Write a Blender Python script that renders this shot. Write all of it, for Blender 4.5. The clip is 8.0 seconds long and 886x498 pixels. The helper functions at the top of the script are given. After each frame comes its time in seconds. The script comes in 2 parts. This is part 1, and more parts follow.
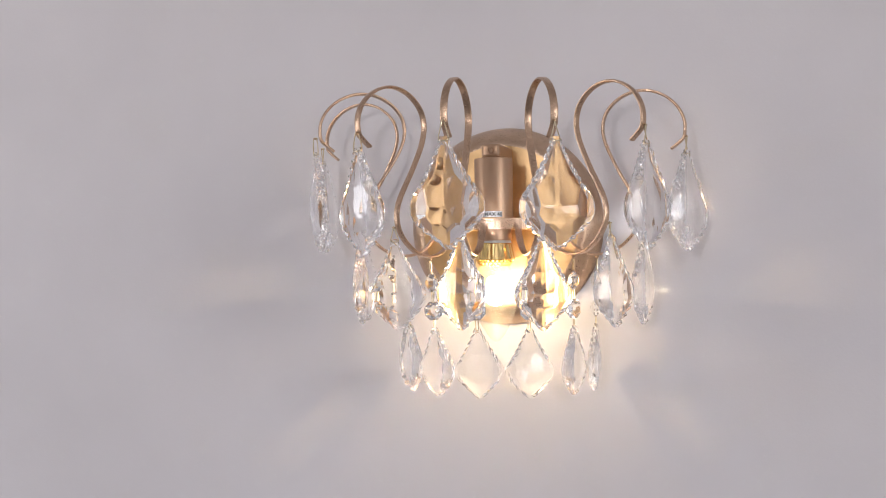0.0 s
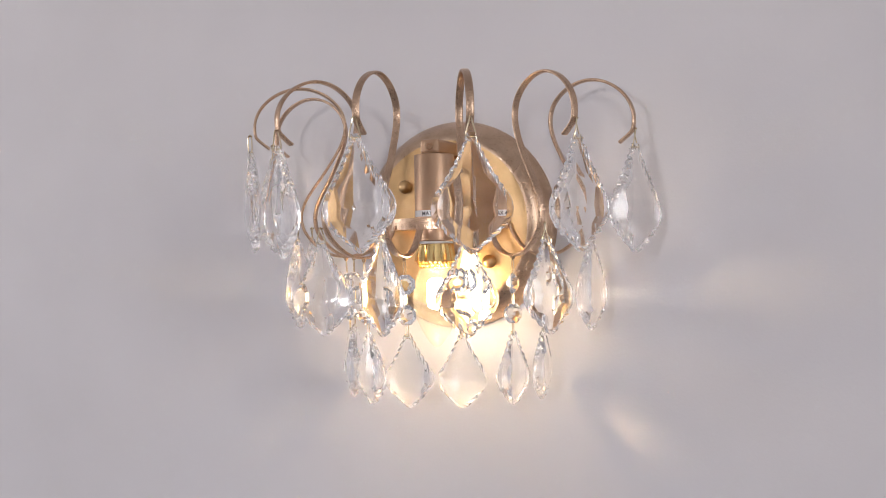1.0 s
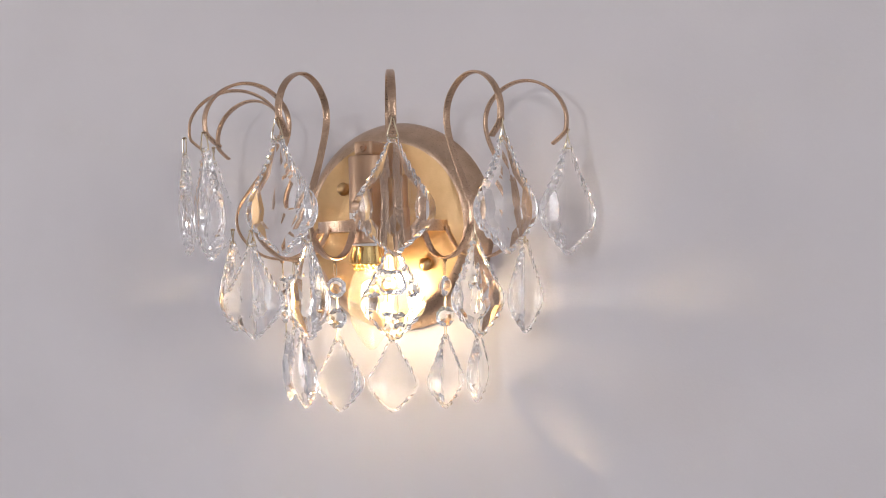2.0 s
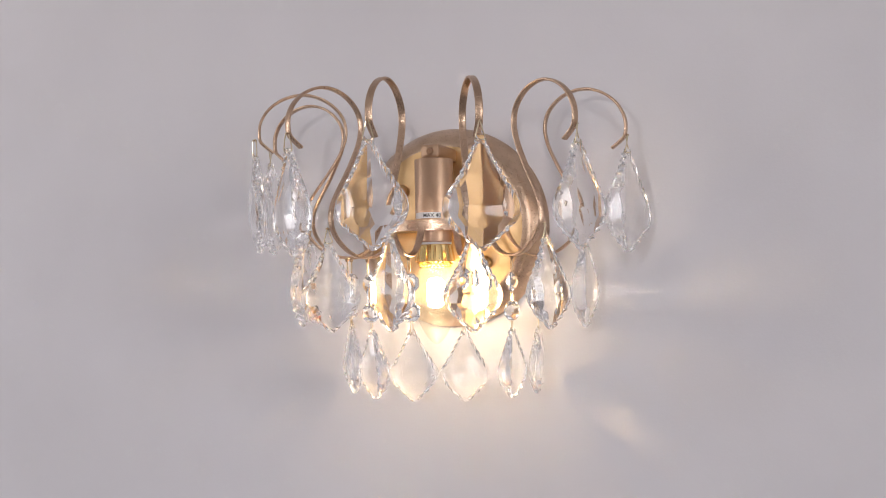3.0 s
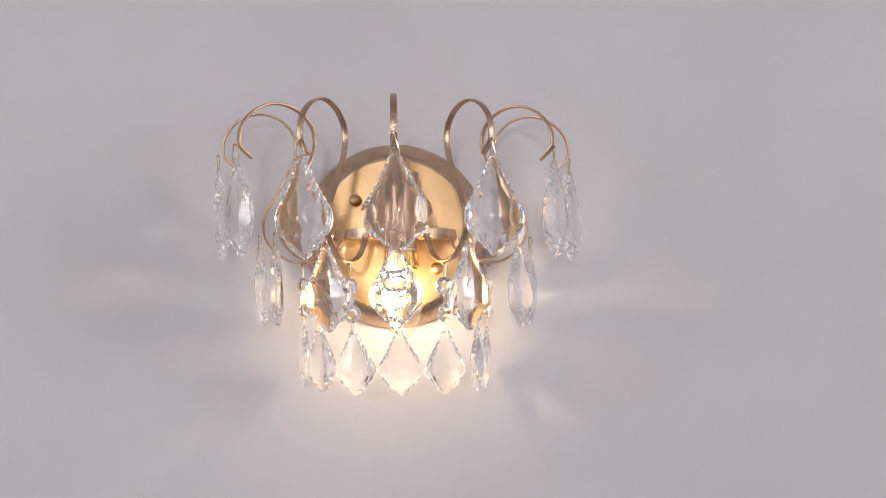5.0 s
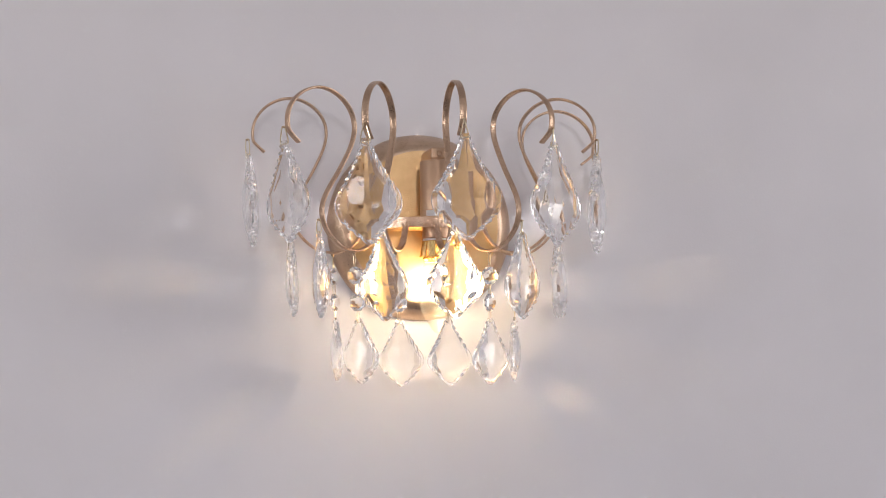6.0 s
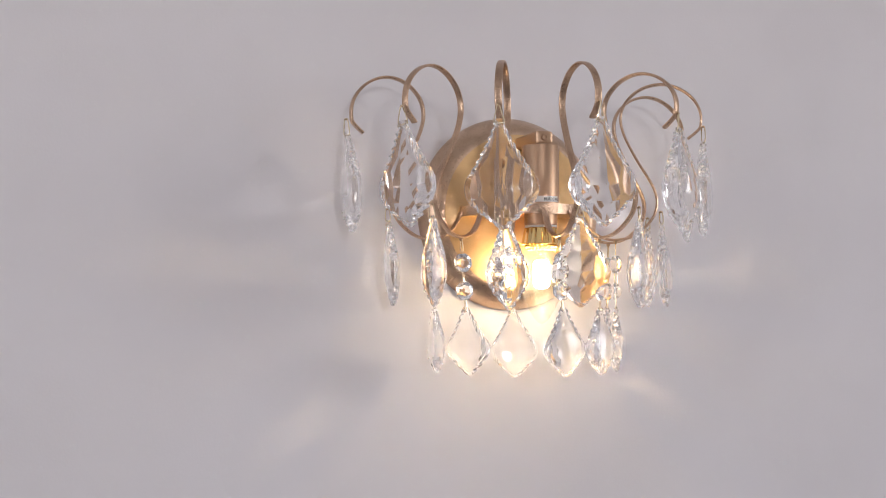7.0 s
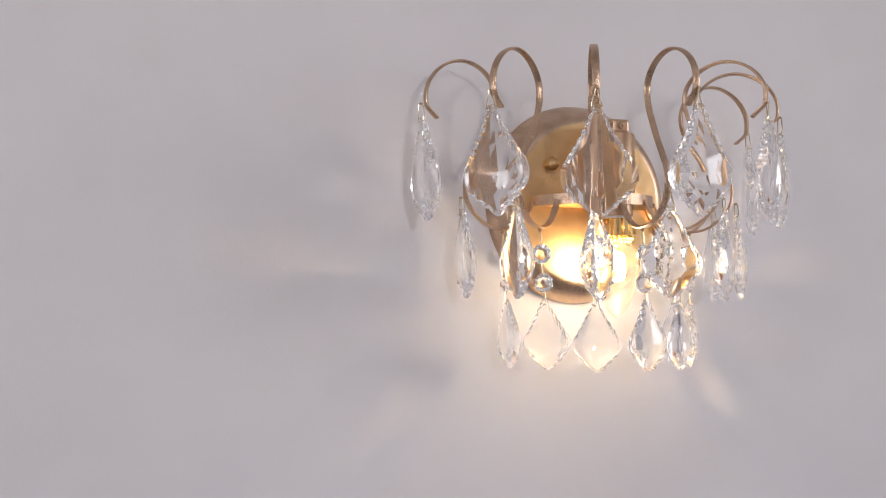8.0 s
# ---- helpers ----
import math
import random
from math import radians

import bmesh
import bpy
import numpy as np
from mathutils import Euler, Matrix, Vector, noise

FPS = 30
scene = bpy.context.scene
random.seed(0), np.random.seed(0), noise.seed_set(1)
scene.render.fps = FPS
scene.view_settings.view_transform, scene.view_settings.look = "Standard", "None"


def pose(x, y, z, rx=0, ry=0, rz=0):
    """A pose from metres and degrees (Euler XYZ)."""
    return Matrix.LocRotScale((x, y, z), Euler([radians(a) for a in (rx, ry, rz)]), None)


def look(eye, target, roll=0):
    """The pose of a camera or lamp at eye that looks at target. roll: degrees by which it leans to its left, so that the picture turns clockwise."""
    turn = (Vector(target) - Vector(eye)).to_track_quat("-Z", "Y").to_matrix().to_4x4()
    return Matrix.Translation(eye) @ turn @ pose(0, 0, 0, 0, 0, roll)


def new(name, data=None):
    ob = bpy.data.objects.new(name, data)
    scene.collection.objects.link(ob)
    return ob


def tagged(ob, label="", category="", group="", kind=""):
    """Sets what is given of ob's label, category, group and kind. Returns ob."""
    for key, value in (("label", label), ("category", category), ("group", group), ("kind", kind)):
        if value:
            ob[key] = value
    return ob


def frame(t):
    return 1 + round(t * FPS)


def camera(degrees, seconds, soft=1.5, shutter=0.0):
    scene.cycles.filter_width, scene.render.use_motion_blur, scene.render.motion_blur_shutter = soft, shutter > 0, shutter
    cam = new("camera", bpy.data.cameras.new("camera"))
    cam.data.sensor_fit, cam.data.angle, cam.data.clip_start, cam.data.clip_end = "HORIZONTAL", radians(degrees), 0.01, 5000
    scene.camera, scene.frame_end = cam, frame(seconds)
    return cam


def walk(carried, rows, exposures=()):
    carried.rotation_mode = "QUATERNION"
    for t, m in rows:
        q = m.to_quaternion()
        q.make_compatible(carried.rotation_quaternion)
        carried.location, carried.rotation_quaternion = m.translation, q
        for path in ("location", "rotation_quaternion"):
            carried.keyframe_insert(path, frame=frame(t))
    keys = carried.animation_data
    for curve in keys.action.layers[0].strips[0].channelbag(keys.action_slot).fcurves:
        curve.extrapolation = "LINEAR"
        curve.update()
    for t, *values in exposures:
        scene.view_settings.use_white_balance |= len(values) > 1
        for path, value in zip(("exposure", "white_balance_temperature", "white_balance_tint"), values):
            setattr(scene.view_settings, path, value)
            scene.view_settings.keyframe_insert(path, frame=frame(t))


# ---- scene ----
# A crystal wall lamp, lit, on a plain pale wall. Wall plane y = 0, room towards -y.
cam = camera(46.08, 8.0, soft=0.6)
# seconds, eye x y z, yaw (left +), pitch (up +), roll (left +)
ROWS = [
    (0, 0.2099, -0.8426, 1.6515, 17.48, 1.03, -0.88),
    (0.5, 0.2759, -0.7938, 1.6580, 21.62, 0.57, -0.94),
    (1, 0.3188, -0.7623, 1.6620, 23.58, 0.29, -0.94),
    (1.5, 0.3585, -0.7348, 1.6644, 24.46, 0.21, -1.04),
    (1.7, 0.3699, -0.7280, 1.6642, 24.52, 0.21, -1.00),
    (2.8, 0.3086, -0.7922, 1.6472, 20.66, 1.46, -1.01),
    (3, 0.2819, -0.8099, 1.6458, 19.77, 1.48, -0.97),
    (3.5, 0.2096, -0.8595, 1.6428, 15.22, 1.65, -0.86),
    (4, 0.1249, -0.8983, 1.6387, 9.73, 1.92, -0.87),
    (4.5, 0.0632, -0.9195, 1.6355, 4.05, 2.34, -0.82),
    (4.7, 0.0426, -0.9237, 1.6356, 1.24, 2.39, -0.73),
    (5.8, -0.1433, -0.9065, 1.6234, -10.57, 2.75, -0.55),
    (6, -0.1765, -0.8939, 1.6167, -12.44, 3.12, -0.46),
    (6.5, -0.2619, -0.8572, 1.6188, -16.06, 2.72, -0.47),
    (7, -0.3366, -0.8189, 1.6148, -18.70, 2.67, -0.37),
    (7.5, -0.3871, -0.7847, 1.6113, -20.55, 2.75, -0.28),
    (8, -0.4276, -0.7524, 1.6096, -22.37, 2.64, -0.10),
]
# the crystals pass light on through many facets, onto the wall as well
scene.cycles.max_bounces = scene.cycles.transmission_bounces = scene.cycles.transparent_max_bounces = 48
scene.cycles.glossy_bounces = 48
scene.cycles.use_guiding = scene.cycles.use_surface_guiding = True
scene.cycles.guiding_training_samples = 64
scene.cycles.blur_glossy = 0.0
scene.cycles.sample_clamp_indirect = 8.0
scene.cycles.caustics_refractive = scene.cycles.caustics_reflective = True
EXPOSURES = [(0.0, 4.57), (8.0, 4.57)]
walk(cam, [(t, pose(x, y, z, 90 + pitch, 0, yaw) @ pose(0, 0, 0, 0, 0, roll)) for t, x, y, z, yaw, pitch, roll in ROWS], EXPOSURES)

# ---- light ----
world = bpy.data.worlds.new("world")
scene.world = world
world.use_nodes = True
wn = world.node_tree.nodes
sky = wn.new("ShaderNodeTexSky")
sky.sky_type, sky.sun_disc = "NISHITA", False
sky.sun_elevation, sky.sun_rotation = radians(35), radians(180)
wn["Background"].inputs["Strength"].default_value = 0.0125
world.node_tree.links.new(sky.outputs["Color"], wn["Background"].inputs["Color"])

LAMP = Vector((0.0, -0.02, 1.75))     # axis of the lamp's arms, at the height of their hook holes


def area_lamp(name, m, sx, sy, watts, colour):
    data = bpy.data.lights.new(name, "AREA")
    data.shape, data.size, data.size_y, data.energy, data.color = "RECTANGLE", sx, sy, watts, colour
    ob = new(name, data)
    ob.matrix_world = m
    return ob


SOUTH = (-0.36, 2.10, 0.28, 0.28)  # window in the wall behind: x, z of its middle, width, height
EAST = (-1.58, 1.95, 1.00, 0.70)   # windows in the side walls: y, z of the middle, width, height
WEST = (-1.00, 1.80, 0.65, 0.70)
DAY = (0.98, 0.935, 0.98)
area_lamp("window_light", look((SOUTH[0], -3.62, SOUTH[1]), (SOUTH[0], 0, SOUTH[1] - 0.4)), SOUTH[2], SOUTH[3], 0.70, DAY)
area_lamp("window_light", look((2.33, EAST[0], EAST[1]), (0, EAST[0], EAST[1])), EAST[2], EAST[3], 0.66, DAY)
area_lamp("window_light", look((-2.33, WEST[0], WEST[1]), (0, WEST[0], WEST[1])), WEST[2], WEST[3], 0.40, DAY)


# ---- materials ----
def material(name):
    m = bpy.data.materials.new(name)
    m.use_nodes = True
    return m, m.node_tree.nodes, m.node_tree.links, m.node_tree.nodes["Principled BSDF"]


def noise_node(nodes, links, scale, detail=4.0, rough=0.55, coords="Object"):
    tc, tx = nodes.new("ShaderNodeTexCoord"), nodes.new("ShaderNodeTexNoise")
    tx.inputs["Scale"].default_value, tx.inputs["Detail"].default_value, tx.inputs["Roughness"].default_value = scale, detail, rough
    links.new(tc.outputs[coords], tx.inputs["Vector"])
    return tx


def ramp(nodes, links, source, stops):
    r = nodes.new("ShaderNodeValToRGB")
    r.color_ramp.elements[0].position, r.color_ramp.elements[0].color = stops[0][0], (*stops[0][1], 1)
    r.color_ramp.elements[1].position, r.color_ramp.elements[1].color = stops[-1][0], (*stops[-1][1], 1)
    for p, c in stops[1:-1]:
        r.color_ramp.elements.new(p).color = (*c, 1)
    links.new(source, r.inputs["Fac"])
    return r


def bump(nodes, links, bsdf, source, strength, distance):
    b = nodes.new("ShaderNodeBump")
    b.inputs["Strength"].default_value, b.inputs["Distance"].default_value = strength, distance
    links.new(source, b.inputs["Height"])
    links.new(b.outputs["Normal"], bsdf.inputs["Normal"])


def paint(name, low, high, rough):
    m, n, l, b = material(name)
    big, fine = noise_node(n, l, 5, 3), noise_node(n, l, 420, 5)
    c = ramp(n, l, big.outputs["Fac"], [(0.3, low), (0.7, high)])
    l.new(c.outputs["Color"], b.inputs["Base Color"])
    b.inputs["Roughness"].default_value = rough
    bump(n, l, b, fine.outputs["Fac"], 0.15, 0.0006)
    return m


def metal(name, low, high, rough, grain, depth, metallic=1.0, speck=900, vary=0.25):
    m, n, l, b = material(name)
    stain, fine = noise_node(n, l, 60, 5), noise_node(n, l, speck, 3, 0.6)
    c = ramp(n, l, stain.outputs["Fac"], [(0.3, low), (0.68, high)])
    l.new(c.outputs["Color"], b.inputs["Base Color"])
    b.inputs["Metallic"].default_value = metallic
    r = ramp(n, l, fine.outputs["Fac"], [(0.35, (rough * (1 - vary),) * 3), (0.7, (min(1, rough * (1 + vary)),) * 3)])
    l.new(r.outputs["Color"], b.inputs["Roughness"])
    bump(n, l, b, fine.outputs["Fac"], grain, depth)
    return m


def crystal(name):
    """Cut lead crystal."""
    m, n, l, b = material(name)
    n.remove(b)
    g = n.new("ShaderNodeBsdfGlass")
    g.inputs["IOR"].default_value, g.inputs["Roughness"].default_value = 1.51, 0.0
    l.new(g.outputs[0], n["Material Output"].inputs["Surface"])
    return m


def thin_glass(name):
    m, n, l, b = material(name)
    n.remove(b)
    g, t, x, f = n.new("ShaderNodeBsdfGlossy"), n.new("ShaderNodeBsdfTransparent"), n.new("ShaderNodeMixShader"), n.new("ShaderNodeLayerWeight")
    f.inputs["Blend"].default_value = 0.07
    g.inputs["Roughness"].default_value = 0.12
    t.inputs["Color"].default_value = (0.98, 0.96, 0.92, 1)
    haze, y = n.new("ShaderNodeBsdfTranslucent"), n.new("ShaderNodeMixShader")
    haze.inputs["Color"].default_value = (0.9, 0.86, 0.74, 1)
    y.inputs[0].default_value = 0.03
    l.new(t.outputs[0], y.inputs[1])
    l.new(haze.outputs[0], y.inputs[2])
    l.new(f.outputs["Facing"], x.inputs[0])
    l.new(y.outputs[0], x.inputs[1])
    l.new(g.outputs[0], x.inputs[2])
    l.new(x.outputs[0], n["Material Output"].inputs["Surface"])
    return m


def glow(name, colour, strength):
    m, n, l, b = material(name)
    b.inputs["Base Color"].default_value = (0.9, 0.85, 0.7, 1)
    b.inputs["Emission Color"].default_value = (*colour, 1)
    b.inputs["Emission Strength"].default_value = strength
    m.cycles.emission_sampling = "FRONT"
    return m


WALL = paint("wall_paint", (0.70, 0.68, 0.69), (0.76, 0.74, 0.75), 0.75)
ROOM = paint("room_paint", (0.80, 0.79, 0.79), (0.85, 0.84, 0.84), 0.8)
WHITE = paint("ceiling_paint", (0.82, 0.81, 0.81), (0.87, 0.86, 0.86), 0.8)
FLOOR = paint("floor_paint", (0.28, 0.265, 0.26), (0.36, 0.345, 0.34), 0.4)
BRONZE = metal("champagne_bronze", (0.45, 0.315, 0.22), (0.64, 0.455, 0.32), 0.29, 0.45, 0.0004, speck=1100, vary=0.15)
PLATE = metal("hammered_champagne_gold", (0.59, 0.39, 0.19), (0.70, 0.485, 0.25), 0.38, 0.45, 0.0004, speck=850, vary=0.15)
RIM = metal("hammered_rim_gold", (0.47, 0.33, 0.22), (0.63, 0.46, 0.33), 0.30, 0.5, 0.0004, speck=700, vary=0.12)
COPPER = metal("satin_copper_bronze", (0.54, 0.365, 0.24), (0.56, 0.385, 0.26), 0.43, 0.02, 0.0001, vary=0.06)
BRASS = metal("polished_brass", (0.80, 0.58, 0.22), (0.90, 0.68, 0.32), 0.10, 0.02, 0.0001)
WIRE = metal("bright_wire", (0.74, 0.62, 0.40), (0.84, 0.74, 0.54), 0.12, 0.02, 0.0001)
PIN = metal("dull_brass_pin", (0.30, 0.21, 0.13), (0.44, 0.32, 0.21), 0.35, 0.1, 0.0002)
CRYSTAL = crystal("cut_crystal")
BULB_GLASS = thin_glass("bulb_glass")
GLOW = glow("filament_glow", (1.0, 0.755, 0.47), 3.7)
LABEL = paint("label_paper", (0.84, 0.84, 0.83), (0.88, 0.88, 0.87), 0.6)
INK = paint("label_ink", (0.03, 0.03, 0.03), (0.05, 0.05, 0.05), 0.5)
CERAMIC = paint("white_insulator", (0.72, 0.70, 0.66), (0.80, 0.78, 0.74), 0.4)


# ---- mesh helpers ----
def mesh_of(bm, name, mat, smooth=False, sharp=40):
    me = bpy.data.meshes.new(name)
    bmesh.ops.recalc_face_normals(bm, faces=bm.faces)
    for f in bm.faces:
        f.smooth = smooth
    bm.to_mesh(me)
    bm.free()
    if smooth:
        me.set_sharp_from_angle(angle=radians(sharp))
    me.materials.append(mat)
    return me


def put(name, me, parent=None, m=None, label=""):
    ob = new(name, me)
    ob.parent = parent
    if m is not None:
        ob.matrix_basis = m
    return tagged(ob, label)


def part(name, bm, mat, parent, label="", m=None, smooth=False):
    return put(name, mesh_of(bm, name, mat, smooth), parent, m, label)


def box(lo, hi, bevel=0.0):
    bm = bmesh.new()
    size = Vector(hi) - Vector(lo)
    bmesh.ops.create_cube(bm, size=1, matrix=Matrix.Translation((Vector(lo) + Vector(hi)) / 2) @ Matrix.Diagonal((*size, 1)))
    if bevel:
        bmesh.ops.bevel(bm, geom=bm.edges[:], offset=bevel, segments=2, affect="EDGES", profile=0.6)
    return bm


def turned(profile, steps=48, centre=(0, 0)):
    """A solid of revolution about z from (radius, z) pairs; closed where the radius is 0."""
    bm = bmesh.new()
    rings = []
    for r, z in profile:
        if r < 1e-6:
            rings.append([bm.verts.new((centre[0], centre[1], z))])
        else:
            rings.append([bm.verts.new((centre[0] + r * math.cos(a), centre[1] + r * math.sin(a), z)) for a in (2 * math.pi * k / steps for k in range(steps))])
    for a, b in zip(rings, rings[1:]):
        for k in range(steps):
            q = []
            for v in (a[k % len(a)], a[(k + 1) % steps % len(a)], b[(k + 1) % steps % len(b)], b[k % len(b)]):
                if v not in q:
                    q.append(v)
            if len(q) > 2:
                bm.faces.new(q)
    return bm


def spline(points, per=10):
    """A smooth line through the points (Catmull-Rom)."""
    pts = [Vector(p) for p in points]
    pts = [2 * pts[0] - pts[1]] + pts + [2 * pts[-1] - pts[-2]]
    out = []
    for a, b, c, d in zip(pts, pts[1:], pts[2:], pts[3:]):
        for k in range(per):
            t = k / per
            out.append(0.5 * (2 * b + (c - a) * t + (2 * a - 5 * b + 4 * c - d) * t * t + (3 * b - a - 3 * c + d) * t ** 3))
    return out + [pts[-2]]


def tube(line, radius, sides=8, closed=False, bm=None):
    """A round wire along a line."""
    bm = bm or bmesh.new()
    n, rings, up = len(line), [], None
    for k, p in enumerate(line):
        a, b = (line[(k - 1) % n], line[(k + 1) % n]) if closed else (line[max(k - 1, 0)], line[min(k + 1, n - 1)])
        way = (b - a).normalized()
        if up is None:
            up = way.orthogonal().normalized()
        up = (up - way * up.dot(way)).normalized()
        side = way.cross(up)
        rings.append([bm.verts.new(p + radius * (math.cos(t) * up + math.sin(t) * side)) for t in (2 * math.pi * j / sides for j in range(sides))])
    for k in range(n if closed else n - 1):
        a, b = rings[k], rings[(k + 1) % n]
        for j in range(sides):
            bm.faces.new((a[j], a[(j + 1) % sides], b[(j + 1) % sides], b[j]))
    if not closed:
        bm.faces.new(rings[0])
        bm.faces.new(rings[-1])
    return bm


# ---- the room ----
W2, DEEP, HIGH, TH = 2.3, 3.6, 2.7, 0.12


def slab(name, lo, hi, mat, label, category):
    return tagged(put(name, mesh_of(box(lo, hi), name, mat)), label, category, kind="structure")


slab("wall_north", (-W2 - TH, 0, 0), (W2 + TH, TH, HIGH), WALL, "smooth pale grey painted wall behind the lamp", "wall")


def pierced_wall(name, axis, lo, hi, u, z, wide, high, label):
    """A wall with one window opening. axis: along which the wall runs; u, z: the opening's middle."""
    u0, u1, z0, z1 = u - wide / 2 - 0.02, u + wide / 2 + 0.02, z - high / 2 - 0.02, z + high / 2 + 0.02
    bm = bmesh.new()
    for a0, a1, b0, b1 in ((lo[axis], u0, 0, HIGH), (u1, hi[axis], 0, HIGH), (u0, u1, 0, z0), (u0, u1, z1, HIGH)):
        p, q = Vector((*lo, b0)), Vector((*hi, b1))
        p[axis], q[axis] = a0, a1
        bmesh.ops.create_cube(bm, size=1, matrix=Matrix.Translation((p + q) / 2) @ Matrix.Diagonal((*(q - p), 1)))
    tagged(put(name, mesh_of(bm, name, ROOM)), label, "wall", kind="structure")


pierced_wall("wall_east", 1, (W2, -DEEP), (W2 + TH, 0), EAST[0], EAST[1], EAST[2], EAST[3], "plain pale painted side wall with a window opening")
pierced_wall("wall_west", 1, (-W2 - TH, -DEEP), (-W2, 0), WEST[0], WEST[1], WEST[2], WEST[3], "plain pale painted side wall with a window opening")
pierced_wall("wall_south", 0, (-W2 - TH, -DEEP - TH), (W2 + TH, -DEEP), SOUTH[0], SOUTH[1], SOUTH[2], SOUTH[3], "plain pale painted wall with a window opening")
slab("floor", (-W2 - TH, -DEEP - TH, -TH), (W2 + TH, TH, 0), FLOOR, "plain pale grey floor of the room", "floor")
slab("ceiling", (-W2 - TH, -DEEP - TH, HIGH), (W2 + TH, TH, HIGH + TH), WHITE, "plain pale painted ceiling", "ceiling")

# ---- the wall lamp ----
lamp = tagged(new("wall_lamp"), "champagne gold wall lamp with seven curled arms and a round backplate", "wall lamp")
lamp.matrix_basis = Matrix.Translation(LAMP)
ZC = -0.0648  # middle of the backplate

# round backplate: flat face, rolled rim; its axis lies along y
face = [(0.0, 0.0225), (0.040, 0.0225), (0.058, 0.0224), (0.0648, 0.02195), (0.0649, 0.0205), (0.0, 0.0200)]
edge = [(0.0630, 0.0200), (0.0630, 0.0217), (0.0652, 0.02172), (0.0680, 0.0211), (0.0715, 0.0188), (0.0765, 0.0122), (0.0800, 0.0055), (0.0815, 0.0015), (0.0815, 0.0), (0.0630, 0.0), (0.0630, 0.0200)]
part("backplate", turned(face, 96), PLATE, lamp, "round champagne gold plate", pose(0, 0.02, ZC, 90), True)
part("rim", turned(edge, 96), RIM, lamp, "hammered rolled rim of the plate", pose(0, 0.02, ZC, 90), True)
FACE = 0.02 - 0.0225
nail = [(0.0, 0.0085), (0.0022, 0.0082), (0.0042, 0.0066), (0.0052, 0.0042), (0.0050, 0.0020), (0.0040, 0.0008), (0.0046, 0.0006), (0.0046, 0.0), (0.0, 0.0)]
knob = mesh_of(turned(nail, 24), "ball_nut", PLATE, True)
for x, z in ((-0.0343, -0.0349), (0.0350, -0.0942)):
    put("ball_nut", knob, lamp, pose(x, FACE, z, 90))

# half-round band that carries the arms, and the shelf inside it
BAND, TOP, LOW = 0.0525, -0.0612, -0.0695


def half_ring(r0, r1, z_top, z_low, steps=40):
    bm = bmesh.new()
    arc = [radians(-93 + 186 * k / steps) for k in range(steps + 1)]
    rows = []
    for a in arc:
        s, c = math.sin(a), -math.cos(a)
        rows.append([bm.verts.new((r * s, r * c, z)) for r, z in ((r0, z_top), (r1, z_top), (r1, z_low), (r0, z_low))])
    for a, b in zip(rows, rows[1:]):
        for k in range(4):
            bm.faces.new((a[k], a[(k + 1) % 4], b[(k + 1) % 4], b[k]))
    bm.faces.new(rows[0])
    bm.faces.new(rows[-1])
    return bm


part("band", half_ring(BAND - 0.0016, BAND, TOP, LOW), BRONZE, lamp, "flat half-round champagne gold band")
bm = bmesh.new()
arc = [radians(-90 + 180 * k / 32) for k in range(33)]
hi = [bm.verts.new(((BAND - 0.002) * math.sin(a), -(BAND - 0.002) * math.cos(a), -0.0675)) for a in arc]
lo = [bm.verts.new((v.co.x, v.co.y, -0.0690)) for v in hi]
bm.faces.new(hi)
bm.faces.new(lo)
for k in range(33):
    j = (k + 1) % 33
    bm.faces.new((hi[k], hi[j], lo[j], lo[k]))
part("shelf", bm, PLATE, lamp, "half-round gold shelf above the bulb")

# socket
SX, SY = 0.0045, -0.0360
socket = [(0.0, -0.0140), (0.0135, -0.0140), (0.0146, -0.0143), (0.0149, -0.0152), (0.0149, -0.0670), (0.0, -0.0670)]
tube_part = part("socket", turned(socket, 64, (SX, SY)), COPPER, lamp, "satin copper-bronze lamp socket", None, True)
part("socket_arm", box((SX - 0.0075, SY - 0.009, -0.0138), (SX + 0.0075, FACE, -0.0030), 0.0022), COPPER, lamp, "short bronze bar from the socket to the plate")
screw = [(0.0, 0.0005), (0.0011, 0.0005), (0.0014, 0.0011), (0.0024, 0.0010), (0.0028, 0.0004), (0.0028, 0.0), (0.0, 0.0)]
part("screw", turned(screw, 24), COPPER, lamp, "small round screw in the bar's end", pose(SX, SY - 0.009, -0.0084, 90), True)
collar = [(0.0, -0.0685), (0.0132, -0.0685), (0.0132, -0.0775), (0.0126, -0.0782), (0.0, -0.0782)]
part("collar", turned(collar, 48, (SX, SY)), COPPER, lamp, "bronze socket collar", None, True)

# paper label round the foot of the socket, with its print
bm = bmesh.new()
ring = [(0.01502 * math.sin(a), -0.01502 * math.cos(a)) for a in (radians(-52 + 91 * k / 24) for k in range(25))]
ups = [[bm.verts.new((SX + x, SY + y, z)) for x, y in ring] for z in (-0.0556, -0.0602)]
for k in range(24):
    bm.faces.new((ups[0][k], ups[0][k + 1], ups[1][k + 1], ups[1][k]))
paper = part("paper_label", bm, LABEL, tube_part, "white paper label with black print")


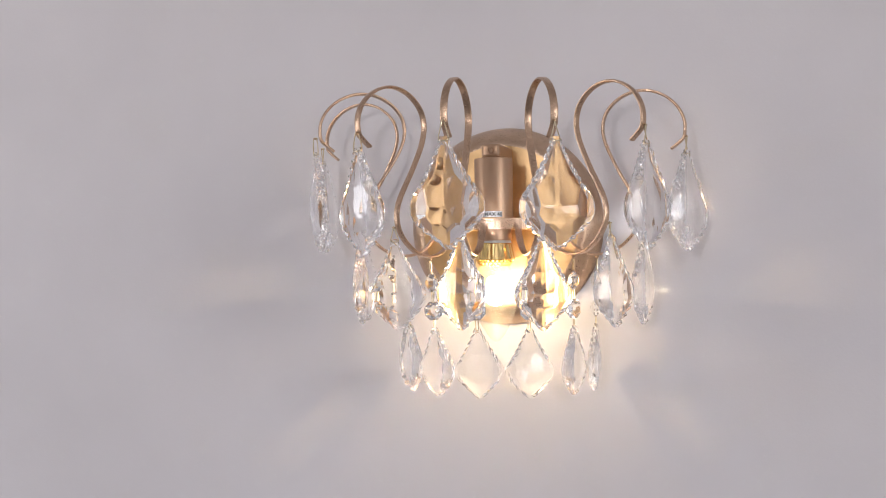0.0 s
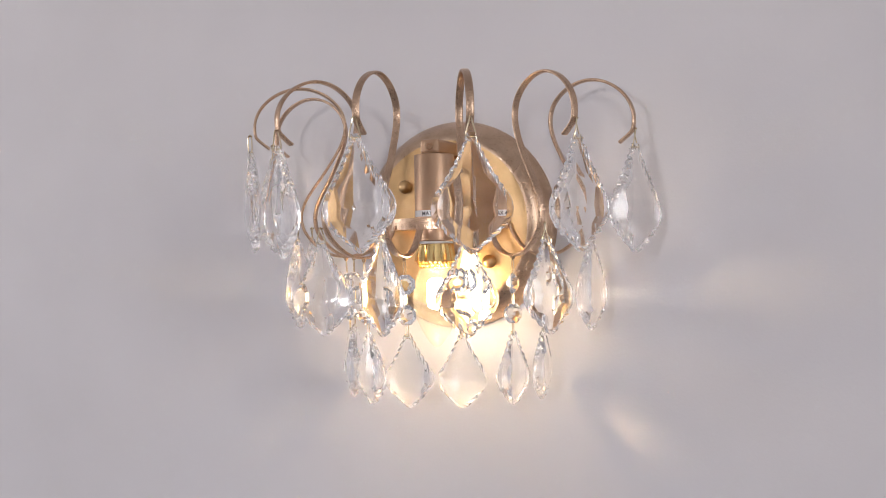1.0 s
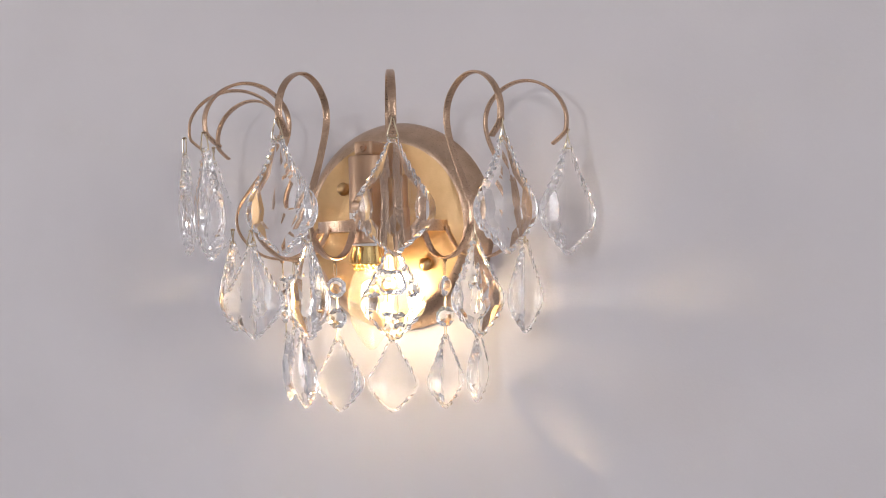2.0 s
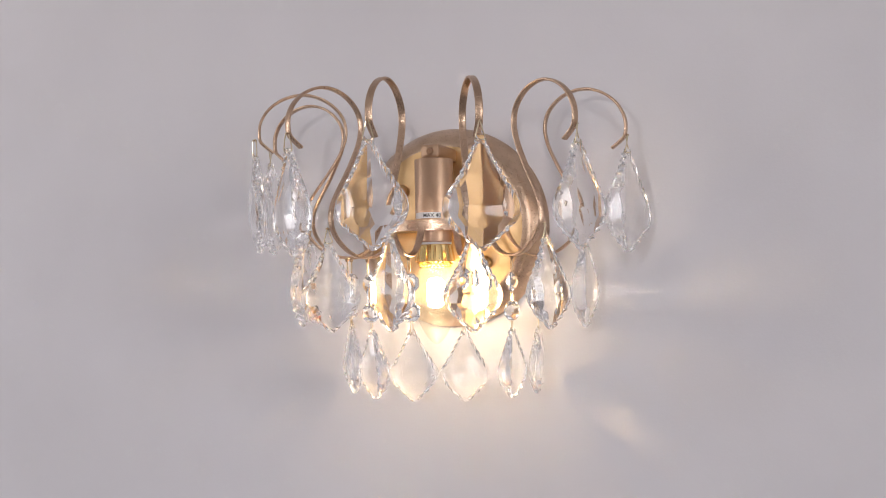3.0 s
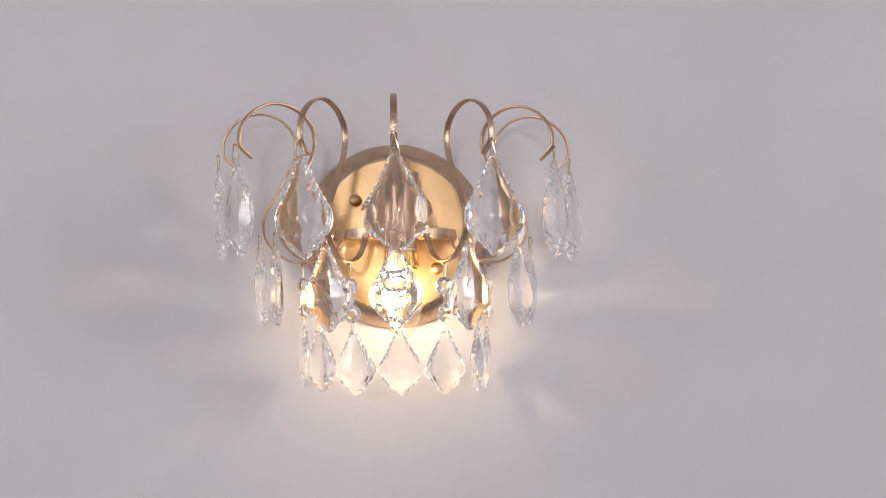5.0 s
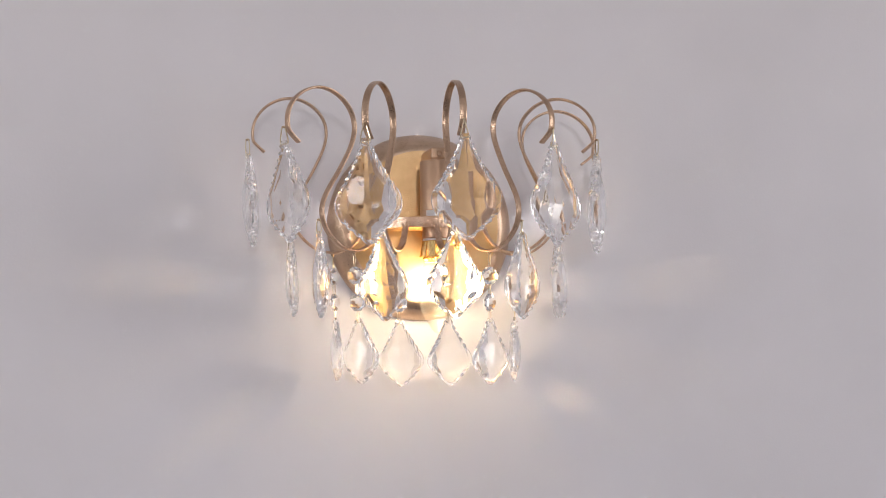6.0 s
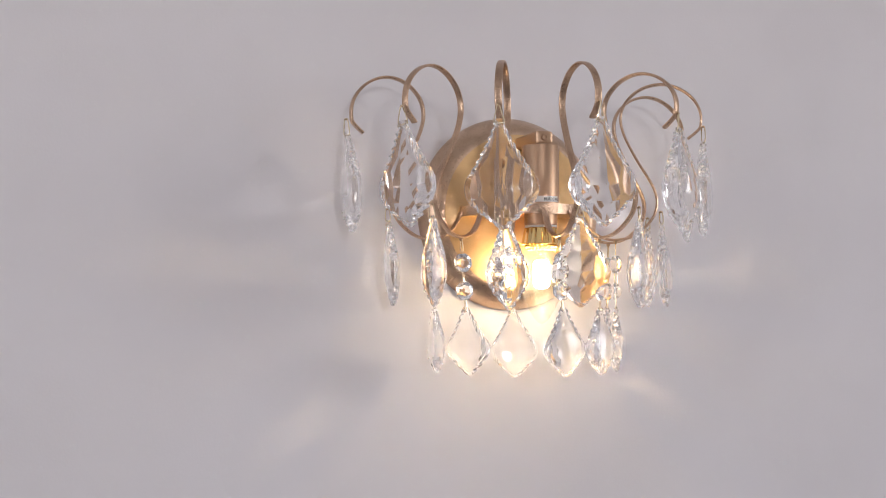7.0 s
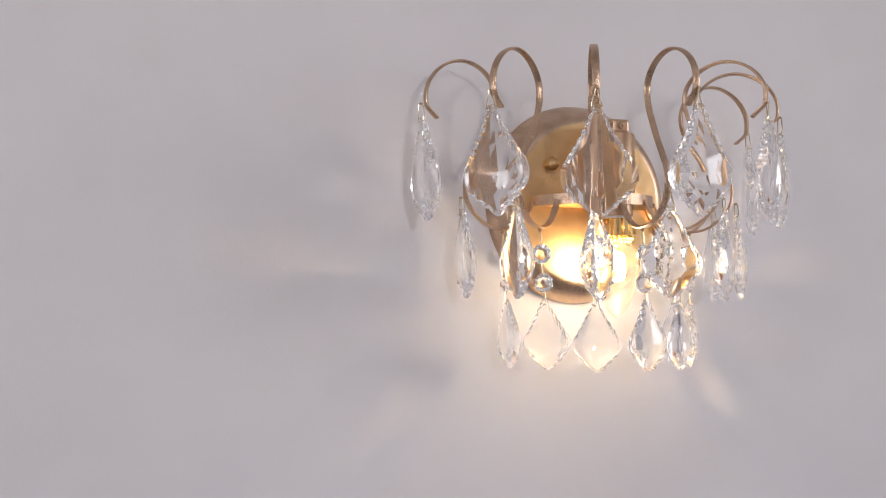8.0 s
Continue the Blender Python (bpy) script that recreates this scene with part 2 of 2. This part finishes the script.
def bent_text(text, height, angle, z):
    """Flat letters laid round the socket."""
    cu = bpy.data.curves.new("text", "FONT")
    cu.body, cu.size, cu.align_x, cu.offset = text, height / 0.7, "CENTER", 0.00006
    ob = new("text", cu)
    me = bpy.data.meshes.new_from_object(ob.evaluated_get(bpy.context.evaluated_depsgraph_get()))
    bpy.data.objects.remove(ob)
    for v in me.vertices:
        a = angle + v.co.x / 0.0151
        v.co = (SX + 0.01512 * math.sin(a), SY - 0.01512 * math.cos(a), z + v.co.y)
    me.materials.clear()
    me.materials.append(INK)
    return me


put("label_print", bent_text("MAX 40", 0.0029, radians(12), -0.0594), tube_part, None, "black printed letters")

# arms: one flat strip bent into an S with a hook, as (radius, height)
CURVE = [(0.0530, -0.0660), (0.0550, -0.0725), (0.0620, -0.0825), (0.0715, -0.0882), (0.0815, -0.0895), (0.0930, -0.0872), (0.1035, -0.0800),
         (0.1110, -0.0705), (0.1135, -0.0600), (0.1115, -0.0500), (0.1060, -0.0395), (0.0985, -0.0275), (0.0915, -0.0150), (0.0860, -0.0030),
         (0.0838, 0.0090), (0.0870, 0.0205), (0.0965, 0.0300), (0.1090, 0.0350), (0.1220, 0.0350), (0.1345, 0.0300), (0.1440, 0.0215),
         (0.1490, 0.0110), (0.1488, 0.0000), (0.1452, -0.0046), (0.1383, -0.0098)]


def bent(r, z, narrow, low):
    """A point of the arm's outline, when its upper loop has been bent those shares narrower and lower."""
    near = 1 - narrow * min(1, max(0, (z + 0.06) / 0.05))
    return (0, (0.149 - r) * near - 0.149, z * (1 - low) if z > 0 else z)


def strip(line, wide, thick):
    """A flat metal strip along a line in the plane x = 0, with softened edges."""
    bm = bmesh.new()
    w, t = wide / 2, thick / 2
    turn = [radians(-60 + 40 * k) for k in range(4)]
    shape = [(w - t + t * math.cos(a), t * math.sin(a)) for a in turn] + [(w - t, t), (-w + t, t)]
    shape += [(-w + t - t * math.cos(a), -t * math.sin(a)) for a in turn] + [(-w + t, -t), (w - t, -t)]
    m = len(shape)
    rings = []
    for k, p in enumerate(line):
        way = (line[min(k + 1, len(line) - 1)] - line[max(k - 1, 0)]).normalized()
        out = Vector((0, -way.z, way.y))
        rings.append([bm.verts.new(p + Vector((x, 0, 0)) + out * y) for x, y in shape])
    for a, b in zip(rings, rings[1:]):
        for j in range(m):
            bm.faces.new((a[j], a[(j + 1) % m], b[(j + 1) % m], b[j]))
    bm.faces.new(rings[0])
    bm.faces.new(rings[-1])
    return bm


# degrees round the axis, the little by which each arm has been bent up at its hook, and the shares by which its loop is narrower and lower
ARMS = [(-84.4, 0.0039, 0.07, -0.03), (-56.2, 0.0033, -0.03, -0.03), (-27.8, -0.0008, 0.0, 0.0), (-0.2, 0.0016, 0.085, 0.05),
        (28.9, -0.0002, 0.03, 0.05), (57.5, 0.0005, 0.03, 0.0), (85.0, -0.0008, 0.03, -0.03)]
ROOT = Matrix.Translation((0, -0.053, -0.066))
for a, lift, narrow, low in ARMS:
    bend = Matrix.Rotation(-lift / 0.097, 4, "X")
    line = spline([bent(r, z, narrow, low) for r, z in CURVE], 6)
    part("arm", strip(line, 0.0054, 0.0021), BRONZE, lamp, "", pose(0, 0, 0, 0, 0, a) @ ROOT @ bend @ ROOT.inverted(), True)

# ---- the bulb ----
bulb = tagged(new("light_bulb"), "glowing clear candle bulb with a brass base, in the socket", "light bulb")
bulb.matrix_basis = Matrix.Translation(LAMP + Vector((SX, SY, 0)))
seal = [(0.0, -0.0782), (0.0128, -0.0782), (0.0130, -0.0800), (0.0, -0.0800)]
part("insulator", turned(seal, 40), CERAMIC, bulb, "white insulating ring", None, True)
bm = bmesh.new()
rings = []
for r, z in ((0.0126, -0.0800), (0.0130, -0.0808), (0.0154, -0.0925), (0.0158, -0.0932), (0.0130, -0.0942)):
    rings.append([bm.verts.new(((r + (0.0004 if k % 2 else 0)) * math.cos(2 * math.pi * k / 48), (r + (0.0004 if k % 2 else 0)) * math.sin(2 * math.pi * k / 48), z)) for k in range(48)])
for a, b in zip(rings, rings[1:]):
    for k in range(48):
        bm.faces.new((a[k], a[(k + 1) % 48], b[(k + 1) % 48], b[k]))
bm.faces.new(rings[0])
bm.faces.new(rings[-1])
part("base", bm, BRASS, bulb, "fluted polished brass base")
bm = bmesh.new()
for r, z, turn in ((0.0128, -0.0952, 0.0), (0.0116, -0.0972, 0.5)):
    for k in range(24):
        a = 2 * math.pi * (k + turn) / 24
        bmesh.ops.create_icosphere(bm, subdivisions=1, radius=0.0012, matrix=Matrix.Translation((r * math.cos(a), r * math.sin(a), z)))
part("crown", bm, BRASS, bulb, "two rings of tiny brass beads under the base", None, True)
flame = [(0.0095, -0.0940), (0.0106, -0.0970), (0.0136, -0.1030), (0.0165, -0.1110), (0.0174, -0.1190), (0.0168, -0.1275), (0.0145, -0.1365),
         (0.0105, -0.1450), (0.0062, -0.1520), (0.0028, -0.1556), (0.0, -0.1566)]
part("glass", turned(flame, 48), BULB_GLASS, bulb, "clear flame-shaped glass", None, True).visible_shadow = False
stem = [(0.0, -0.0940), (0.0042, -0.0945), (0.0030, -0.0985), (0.0012, -0.1015), (0.0, -0.1020)]
part("stem", turned(stem, 20), BULB_GLASS, bulb, "clear glass stem of the filament", None, True)
core = [(0.0, -0.1052), (0.0040, -0.1059), (0.0064, -0.1080), (0.0070, -0.1118), (0.0070, -0.1211), (0.0064, -0.1260), (0.0040, -0.1282), (0.0, -0.1290)]
part("filament", turned(core, 24), GLOW, bulb, "glowing warm white filament", None, True)


# ---- cut crystals ----
def scallop(v):
    """How deep the rim is notched: on the upper and lower flanks, not on the smooth belly."""
    return float(np.interp(v, [0.0, 0.04, 0.42, 0.50, 0.74, 0.79, 0.96, 1.0], [0.2, 1.0, 0.9, 0.0, 0.0, 1.2, 1.0, 0.0]))


def outline(h, w, teeth, depth, kite):
    """The scalloped outline of a drop, clockwise from its top: x, z with z = 0 at the top."""
    shape = [(0, 0.11), (0.08, 0.18), (0.17, 0.30), (0.25, 0.42), (0.33, 0.56), (0.42, 0.73), (0.50, 0.89), (0.56, 0.98), (0.62, 1.0), (0.68, 0.99),
             (0.74, 0.91), (0.80, 0.77), (0.86, 0.57), (0.91, 0.38), (0.95, 0.23), (0.98, 0.13), (1.0, 0.05)]
    straight = [(0, 0.11), (0.56, 0.97), (0.62, 1.0), (0.67, 0.95), (0.90, 0.42), (0.95, 0.30), (0.98, 0.16), (1.0, 0.04)]
    side = []
    for k in range(teeth * 4 + 1):
        v = k / (teeth * 4)
        r = (1 - kite) * np.interp(v, [s[0] for s in shape], [s[1] for s in shape]) + kite * np.interp(v, [s[0] for s in straight], [s[1] for s in straight])
        r = float(r) * w / 2
        r -= w / 2 * depth * scallop(v) * (1.0, 0.25, 0.0, 0.25)[k % 4]
        side.append((r, -h * v))
    return side + [(-r, z) for r, z in reversed(side)]


def facet_cut(loop, thick, mid, facets, back=1.0):
    """A flat blank with that outline, ground to planar facets on both faces. facets: degrees round the middle,
    share of the way to the edge where the facet starts, and its height there and at the edge; back: how much
    shallower the rear is cut."""
    bm = bmesh.new()
    top = [bm.verts.new((x, thick, z)) for x, z in loop]
    low = [bm.verts.new((x, -thick, z)) for x, z in loop]
    bm.faces.new(top)
    bm.faces.new(low)
    n = len(loop)
    for k in range(n):
        bm.faces.new((top[k], top[(k + 1) % n], low[(k + 1) % n], low[k]))
    bmesh.ops.recalc_face_normals(bm, faces=bm.faces)
    for sign in (1, -1):
        for angle, flat, high, low in facets:
            d = Vector((math.cos(radians(angle)), 0, math.sin(radians(angle))))
            far = max(x * d.x + (z - mid) * d.z for x, z in loop)
            if sign > 0:
                high, low = 1 - back * (1 - high), 1 - back * (1 - low)
            slope = thick * (high - low) / (far * (1 - flat))
            co = Vector((0, sign * thick * high, mid)) + d * far * flat
            cut = bmesh.ops.bisect_plane(bm, geom=bm.verts[:] + bm.edges[:] + bm.faces[:], dist=1e-7, plane_co=co, plane_no=(d * slope + Vector((0, sign, 0))).normalized(), clear_outer=True)
            edges = [e for e in cut["geom_cut"] if isinstance(e, bmesh.types.BMEdge) and e.is_boundary]
            if edges:
                bmesh.ops.edgeloop_fill(bm, edges=edges)
    bmesh.ops.recalc_face_normals(bm, faces=bm.faces)
    return bm


def loop_from(edges, first):
    """The vertices of a closed loop of edges, from first on, turning to +x."""
    near = {}
    for e in edges:
        for v in e.verts:
            near.setdefault(v, []).append(e.other_vert(v))
    order = [first, max(near[first], key=lambda v: v.co.x)]
    while True:
        ahead = [v for v in near[order[-1]] if v is not order[-2]]
        if not ahead or ahead[0] is first:
            return order
        order.append(ahead[0])


def zip_loops(bm, a, b):
    """Fills the gap between two closed loops that start side by side."""
    def share(loop):
        far = [0.0]
        for p, q in zip(loop, loop[1:] + loop[:1]):
            far.append(far[-1] + (p.co - q.co).length)
        return [f / far[-1] for f in far]
    sa, sb, i, j, na, nb = share(a), share(b), 0, 0, len(a), len(b)
    while i < na or j < nb:
        if i < na and j < nb:
            lag = sa[i + 1] - sb[j + 1]
            span_a, span_b = (a[(i + 1) % na].co - b[j % nb].co).length, (a[i % na].co - b[(j + 1) % nb].co).length
            first = span_a < span_b if abs(lag) < 0.02 else lag < 0
        else:
            first = i < na
        if first:
            tri = (a[i], a[(i + 1) % na], b[j % nb])
            i += 1
        else:
            tri = (a[i % na], b[(j + 1) % nb], b[j])
            j += 1
        bm.faces.new(tri)


def drop_mesh(name, h, w, thick, teeth, rim, notch, kite, steep):
    """A leaf-shaped drop: planar facets in the field, a scalloped bevelled rim all round. steep: 0 to 1, how deep it is cut."""
    mid = -0.62 * h
    rnd = random.Random(teeth)
    outer = outline(h, w, teeth, notch, kite)
    inner = [(x * (1 - 2 * rim / w) if abs(x) > 1e-6 else 0, mid + (z - mid) * (1 - rim / (0.42 * h))) for x, z in outline(h, w, teeth, 0.0, kite)]
    facets = [(90, 0.05, 1.0, 0.70), (-90, 0.06, 1.0, 0.60 - 0.06 * steep)] + [(a, 0.06, 1.0, 0.60 - 0.08 * steep) for a in (30, 150, -30, 210)]
    facets += [(a, 0.46 + 0.04 * steep, 0.88 + 0.02 * steep, 0.16 - 0.12 * steep) for a in (0, 180)]
    facets += [(a, 0.42, 0.84, 0.22) for a in (62, 118)] + [(a, 0.50, 0.84, 0.24) for a in (-62, 242)]
    facets += [(a, 0.62, 0.80, 0.20) for a in (35, 145, -35, 215)]
    bm = facet_cut(inner, thick, mid, facets, 0.65)
    bmesh.ops.delete(bm, geom=[f for f in bm.faces if abs(f.normal.y) < 0.03], context="FACES")
    bmesh.ops.delete(bm, geom=[v for v in bm.verts if not v.link_faces], context="VERTS")
    edges = [e for e in bm.edges if e.is_boundary]
    rings = []
    lift = [0.16 + scallop(-z / h) * ((-0.13, 0.05, 0.20, 0.0)[k % 4] + rnd.uniform(-0.04, 0.05)) for k, (x, z) in enumerate(outer)]
    for sign in (1, -1):
        own = [e for e in edges if sign * (e.verts[0].co.y + e.verts[1].co.y) > 0]
        first = max((v for e in own for v in e.verts), key=lambda v: (round(v.co.z, 6), -abs(v.co.x)))
        loop = loop_from(own, first)
        ring = [bm.verts.new((x, sign * thick * lift[k], z)) for k, (x, z) in enumerate(outer)]
        start = min(range(len(ring)), key=lambda k: (ring[k].co - first.co).length)
        ring = ring[start:] + ring[:start]
        zip_loops(bm, loop, ring)
        rings.append(ring)
    zip_loops(bm, rings[0], rings[1])
    return mesh_of(bm, name, CRYSTAL, True, 0.5)


BIG = drop_mesh("crystal", 0.0772, 0.0525, 0.0070, 15, 0.0040, 0.058, 0.12, 1.0)
MID = drop_mesh("crystal", 0.0675, 0.0435, 0.0060, 13, 0.0036, 0.062, 0.3, 0.0)
SMALL = drop_mesh("crystal", 0.0524, 0.0370, 0.0052, 11, 0.0031, 0.068, 0.6, 0.5)
octagon = [(0.0076 * math.cos(radians(22.5 + 45 * k)), 0.0076 * math.sin(radians(22.5 + 45 * k))) for k in range(8)]
BEAD = mesh_of(facet_cut(octagon, 0.0042, 0, [(45 * k, 0.36, 1, 0.16) for k in range(8)]), "octagon_bead", CRYSTAL, True, 0.5)


def bail(drop, spread):
    """The wire that carries a drop: two legs from the pin, down through the crystal's head."""
    top = Vector((0, 0, 0.0008))
    line = spline([(-0.0004, -0.001, 0.0), (-spread * 0.5, -0.0014, -drop * 0.45), (-spread, -0.0012, -drop), (-spread * 0.8, 0.0, -drop - 0.0016), (0, 0.0, -drop - 0.0018),
                   (spread * 0.8, 0.0, -drop - 0.0016), (spread, 0.0012, -drop), (spread * 0.5, 0.0014, -drop * 0.45), (0.0004, 0.001, 0.0), top], 5)
    return tube(line, 0.0005, 6, True)


LONG_BAIL = mesh_of(bail(0.0115, 0.0034), "hook_wire", WIRE, True)
SHORT_BAIL = mesh_of(bail(0.0088, 0.0028), "hook_wire", WIRE, True)
bm = tube([Vector((0, 0.0018, 0)), Vector((0, -0.0014, 0))], 0.00065, 8)
HOOK_PIN = mesh_of(bm, "hook_pin", PIN, True)


def polar(r, angle, z):
    return LAMP + Vector((r * math.sin(radians(angle)), -r * math.cos(radians(angle)), z))


def swung(x, y, length):
    """The lean of a thing whose lower end hangs x, y away from the plumb line."""
    return Vector((0, 0, -1)).rotation_difference(Vector((x, y, -length))).to_matrix().to_4x4()


def pendant(name, mesh, wire, drop, place, arm, facing, tilt, label, group, lean=Matrix.Identity(4)):
    thing = tagged(new(name), label, "crystal pendant", group)
    thing.matrix_basis = Matrix.Translation(place) @ lean @ pose(0, 0, 0, tilt, 0, facing)
    put("hook_pin", HOOK_PIN, thing, pose(0, 0, 0, -tilt, 0, arm - facing), "dull brass pin")
    put("hook_wire", wire, thing, None, "thin bright wire")
    put("crystal", mesh, thing, pose(0, 0, -drop))
    return thing


BIG_FACE = [-89, -58, -32, 2, 28, 60, 61]
MID_FACE = [-95, -84, 24, -20, 36, 58, 76]
# how far (metres) the lower ends hang off plumb
BIG_SWING = [(0.0044, -0.0034), (0.0050, -0.0028), (0.0037, 0.0017), (0.0026, 0.0020), (0.0013, -0.0030), (0.0009, 0.0031), (0.0, -0.0050)]
MID_SWING = [(0.0055, -0.0010), (0.0010, 0.0), (0.0030, 0.0), (0.0, 0.0), (0.0, 0.0), (0.0020, 0.0), (0.0, 0.0)]
CHAIN_SWING = [(0.0030, -0.0060), (0.0060, -0.0010), (0.0050, 0.0020), (0.0040, -0.0015), (0.0, 0.0), (-0.0010, 0.0), (-0.0038, 0.0)]
SMALL_FACE = [-88, -46, -26, 8, 26, 72, 88]
for k, (a, lift, narrow, low) in enumerate(ARMS):
    pendant("crystal_pendant", BIG, LONG_BAIL, 0.0105, polar(0.1507, a, lift - 0.0006), a, BIG_FACE[k], 0,
            "large clear scalloped crystal drop on a lamp arm's hook", "large crystal drops on the arm hooks", swung(*BIG_SWING[k], 0.088))
    pendant("crystal_pendant", MID, SHORT_BAIL, 0.0085, polar(0.1165, a, lift * 0.65 - 0.0680), a, MID_FACE[k], (k * 23 % 5 - 2) * 0.6,
            "clear scalloped crystal drop on the side of a lamp arm", "crystal drops on the arm bends", swung(*MID_SWING[k], 0.075))

# chains of two octagons and a small drop under each arm
LINK = mesh_of(tube(spline([(0, 0, 0.0045), (0.0009, 0, 0.0036), (0.0009, 0, -0.0036), (0, 0, -0.0045), (-0.0009, 0, -0.0036), (-0.0009, 0, 0.0036)], 3), 0.00034, 6, True), "wire_link", WIRE, True)
for k, (a, lift, narrow, low) in enumerate(ARMS):
    chain = tagged(new("crystal_chain"), "hanging chain of two crystal octagons and a small scalloped drop", "crystal chain", "crystal chains under the arms")
    chain.matrix_basis = Matrix.Translation(polar(0.0800, a, lift * 0.28 - 0.0905)) @ swung(*CHAIN_SWING[k], 0.104) @ pose(0, 0, 0, 0, 0, SMALL_FACE[k])
    bm = bmesh.new()
    bmesh.ops.create_uvsphere(bm, u_segments=12, v_segments=8, radius=0.0016)
    part("bead_nut", bm, PIN, chain, "tiny dark brass bead", pose(0, 0, -0.0008), True)
    for z, turn in ((-0.0068, 0), (-0.0300, 90), (-0.0508, 0)):
        put("wire_link", LINK, chain, pose(0, 0, z, 0, 0, turn))
    for z, turn in ((-0.0190, (k * 53 % 7 - 3) * 9), (-0.0405, (k * 31 % 7 - 3) * 9)):
        put("octagon_bead", BEAD, chain, pose(0, 0, z, 0, 0, turn))
    put("crystal", SMALL, chain, pose(0, 0, -0.0530))
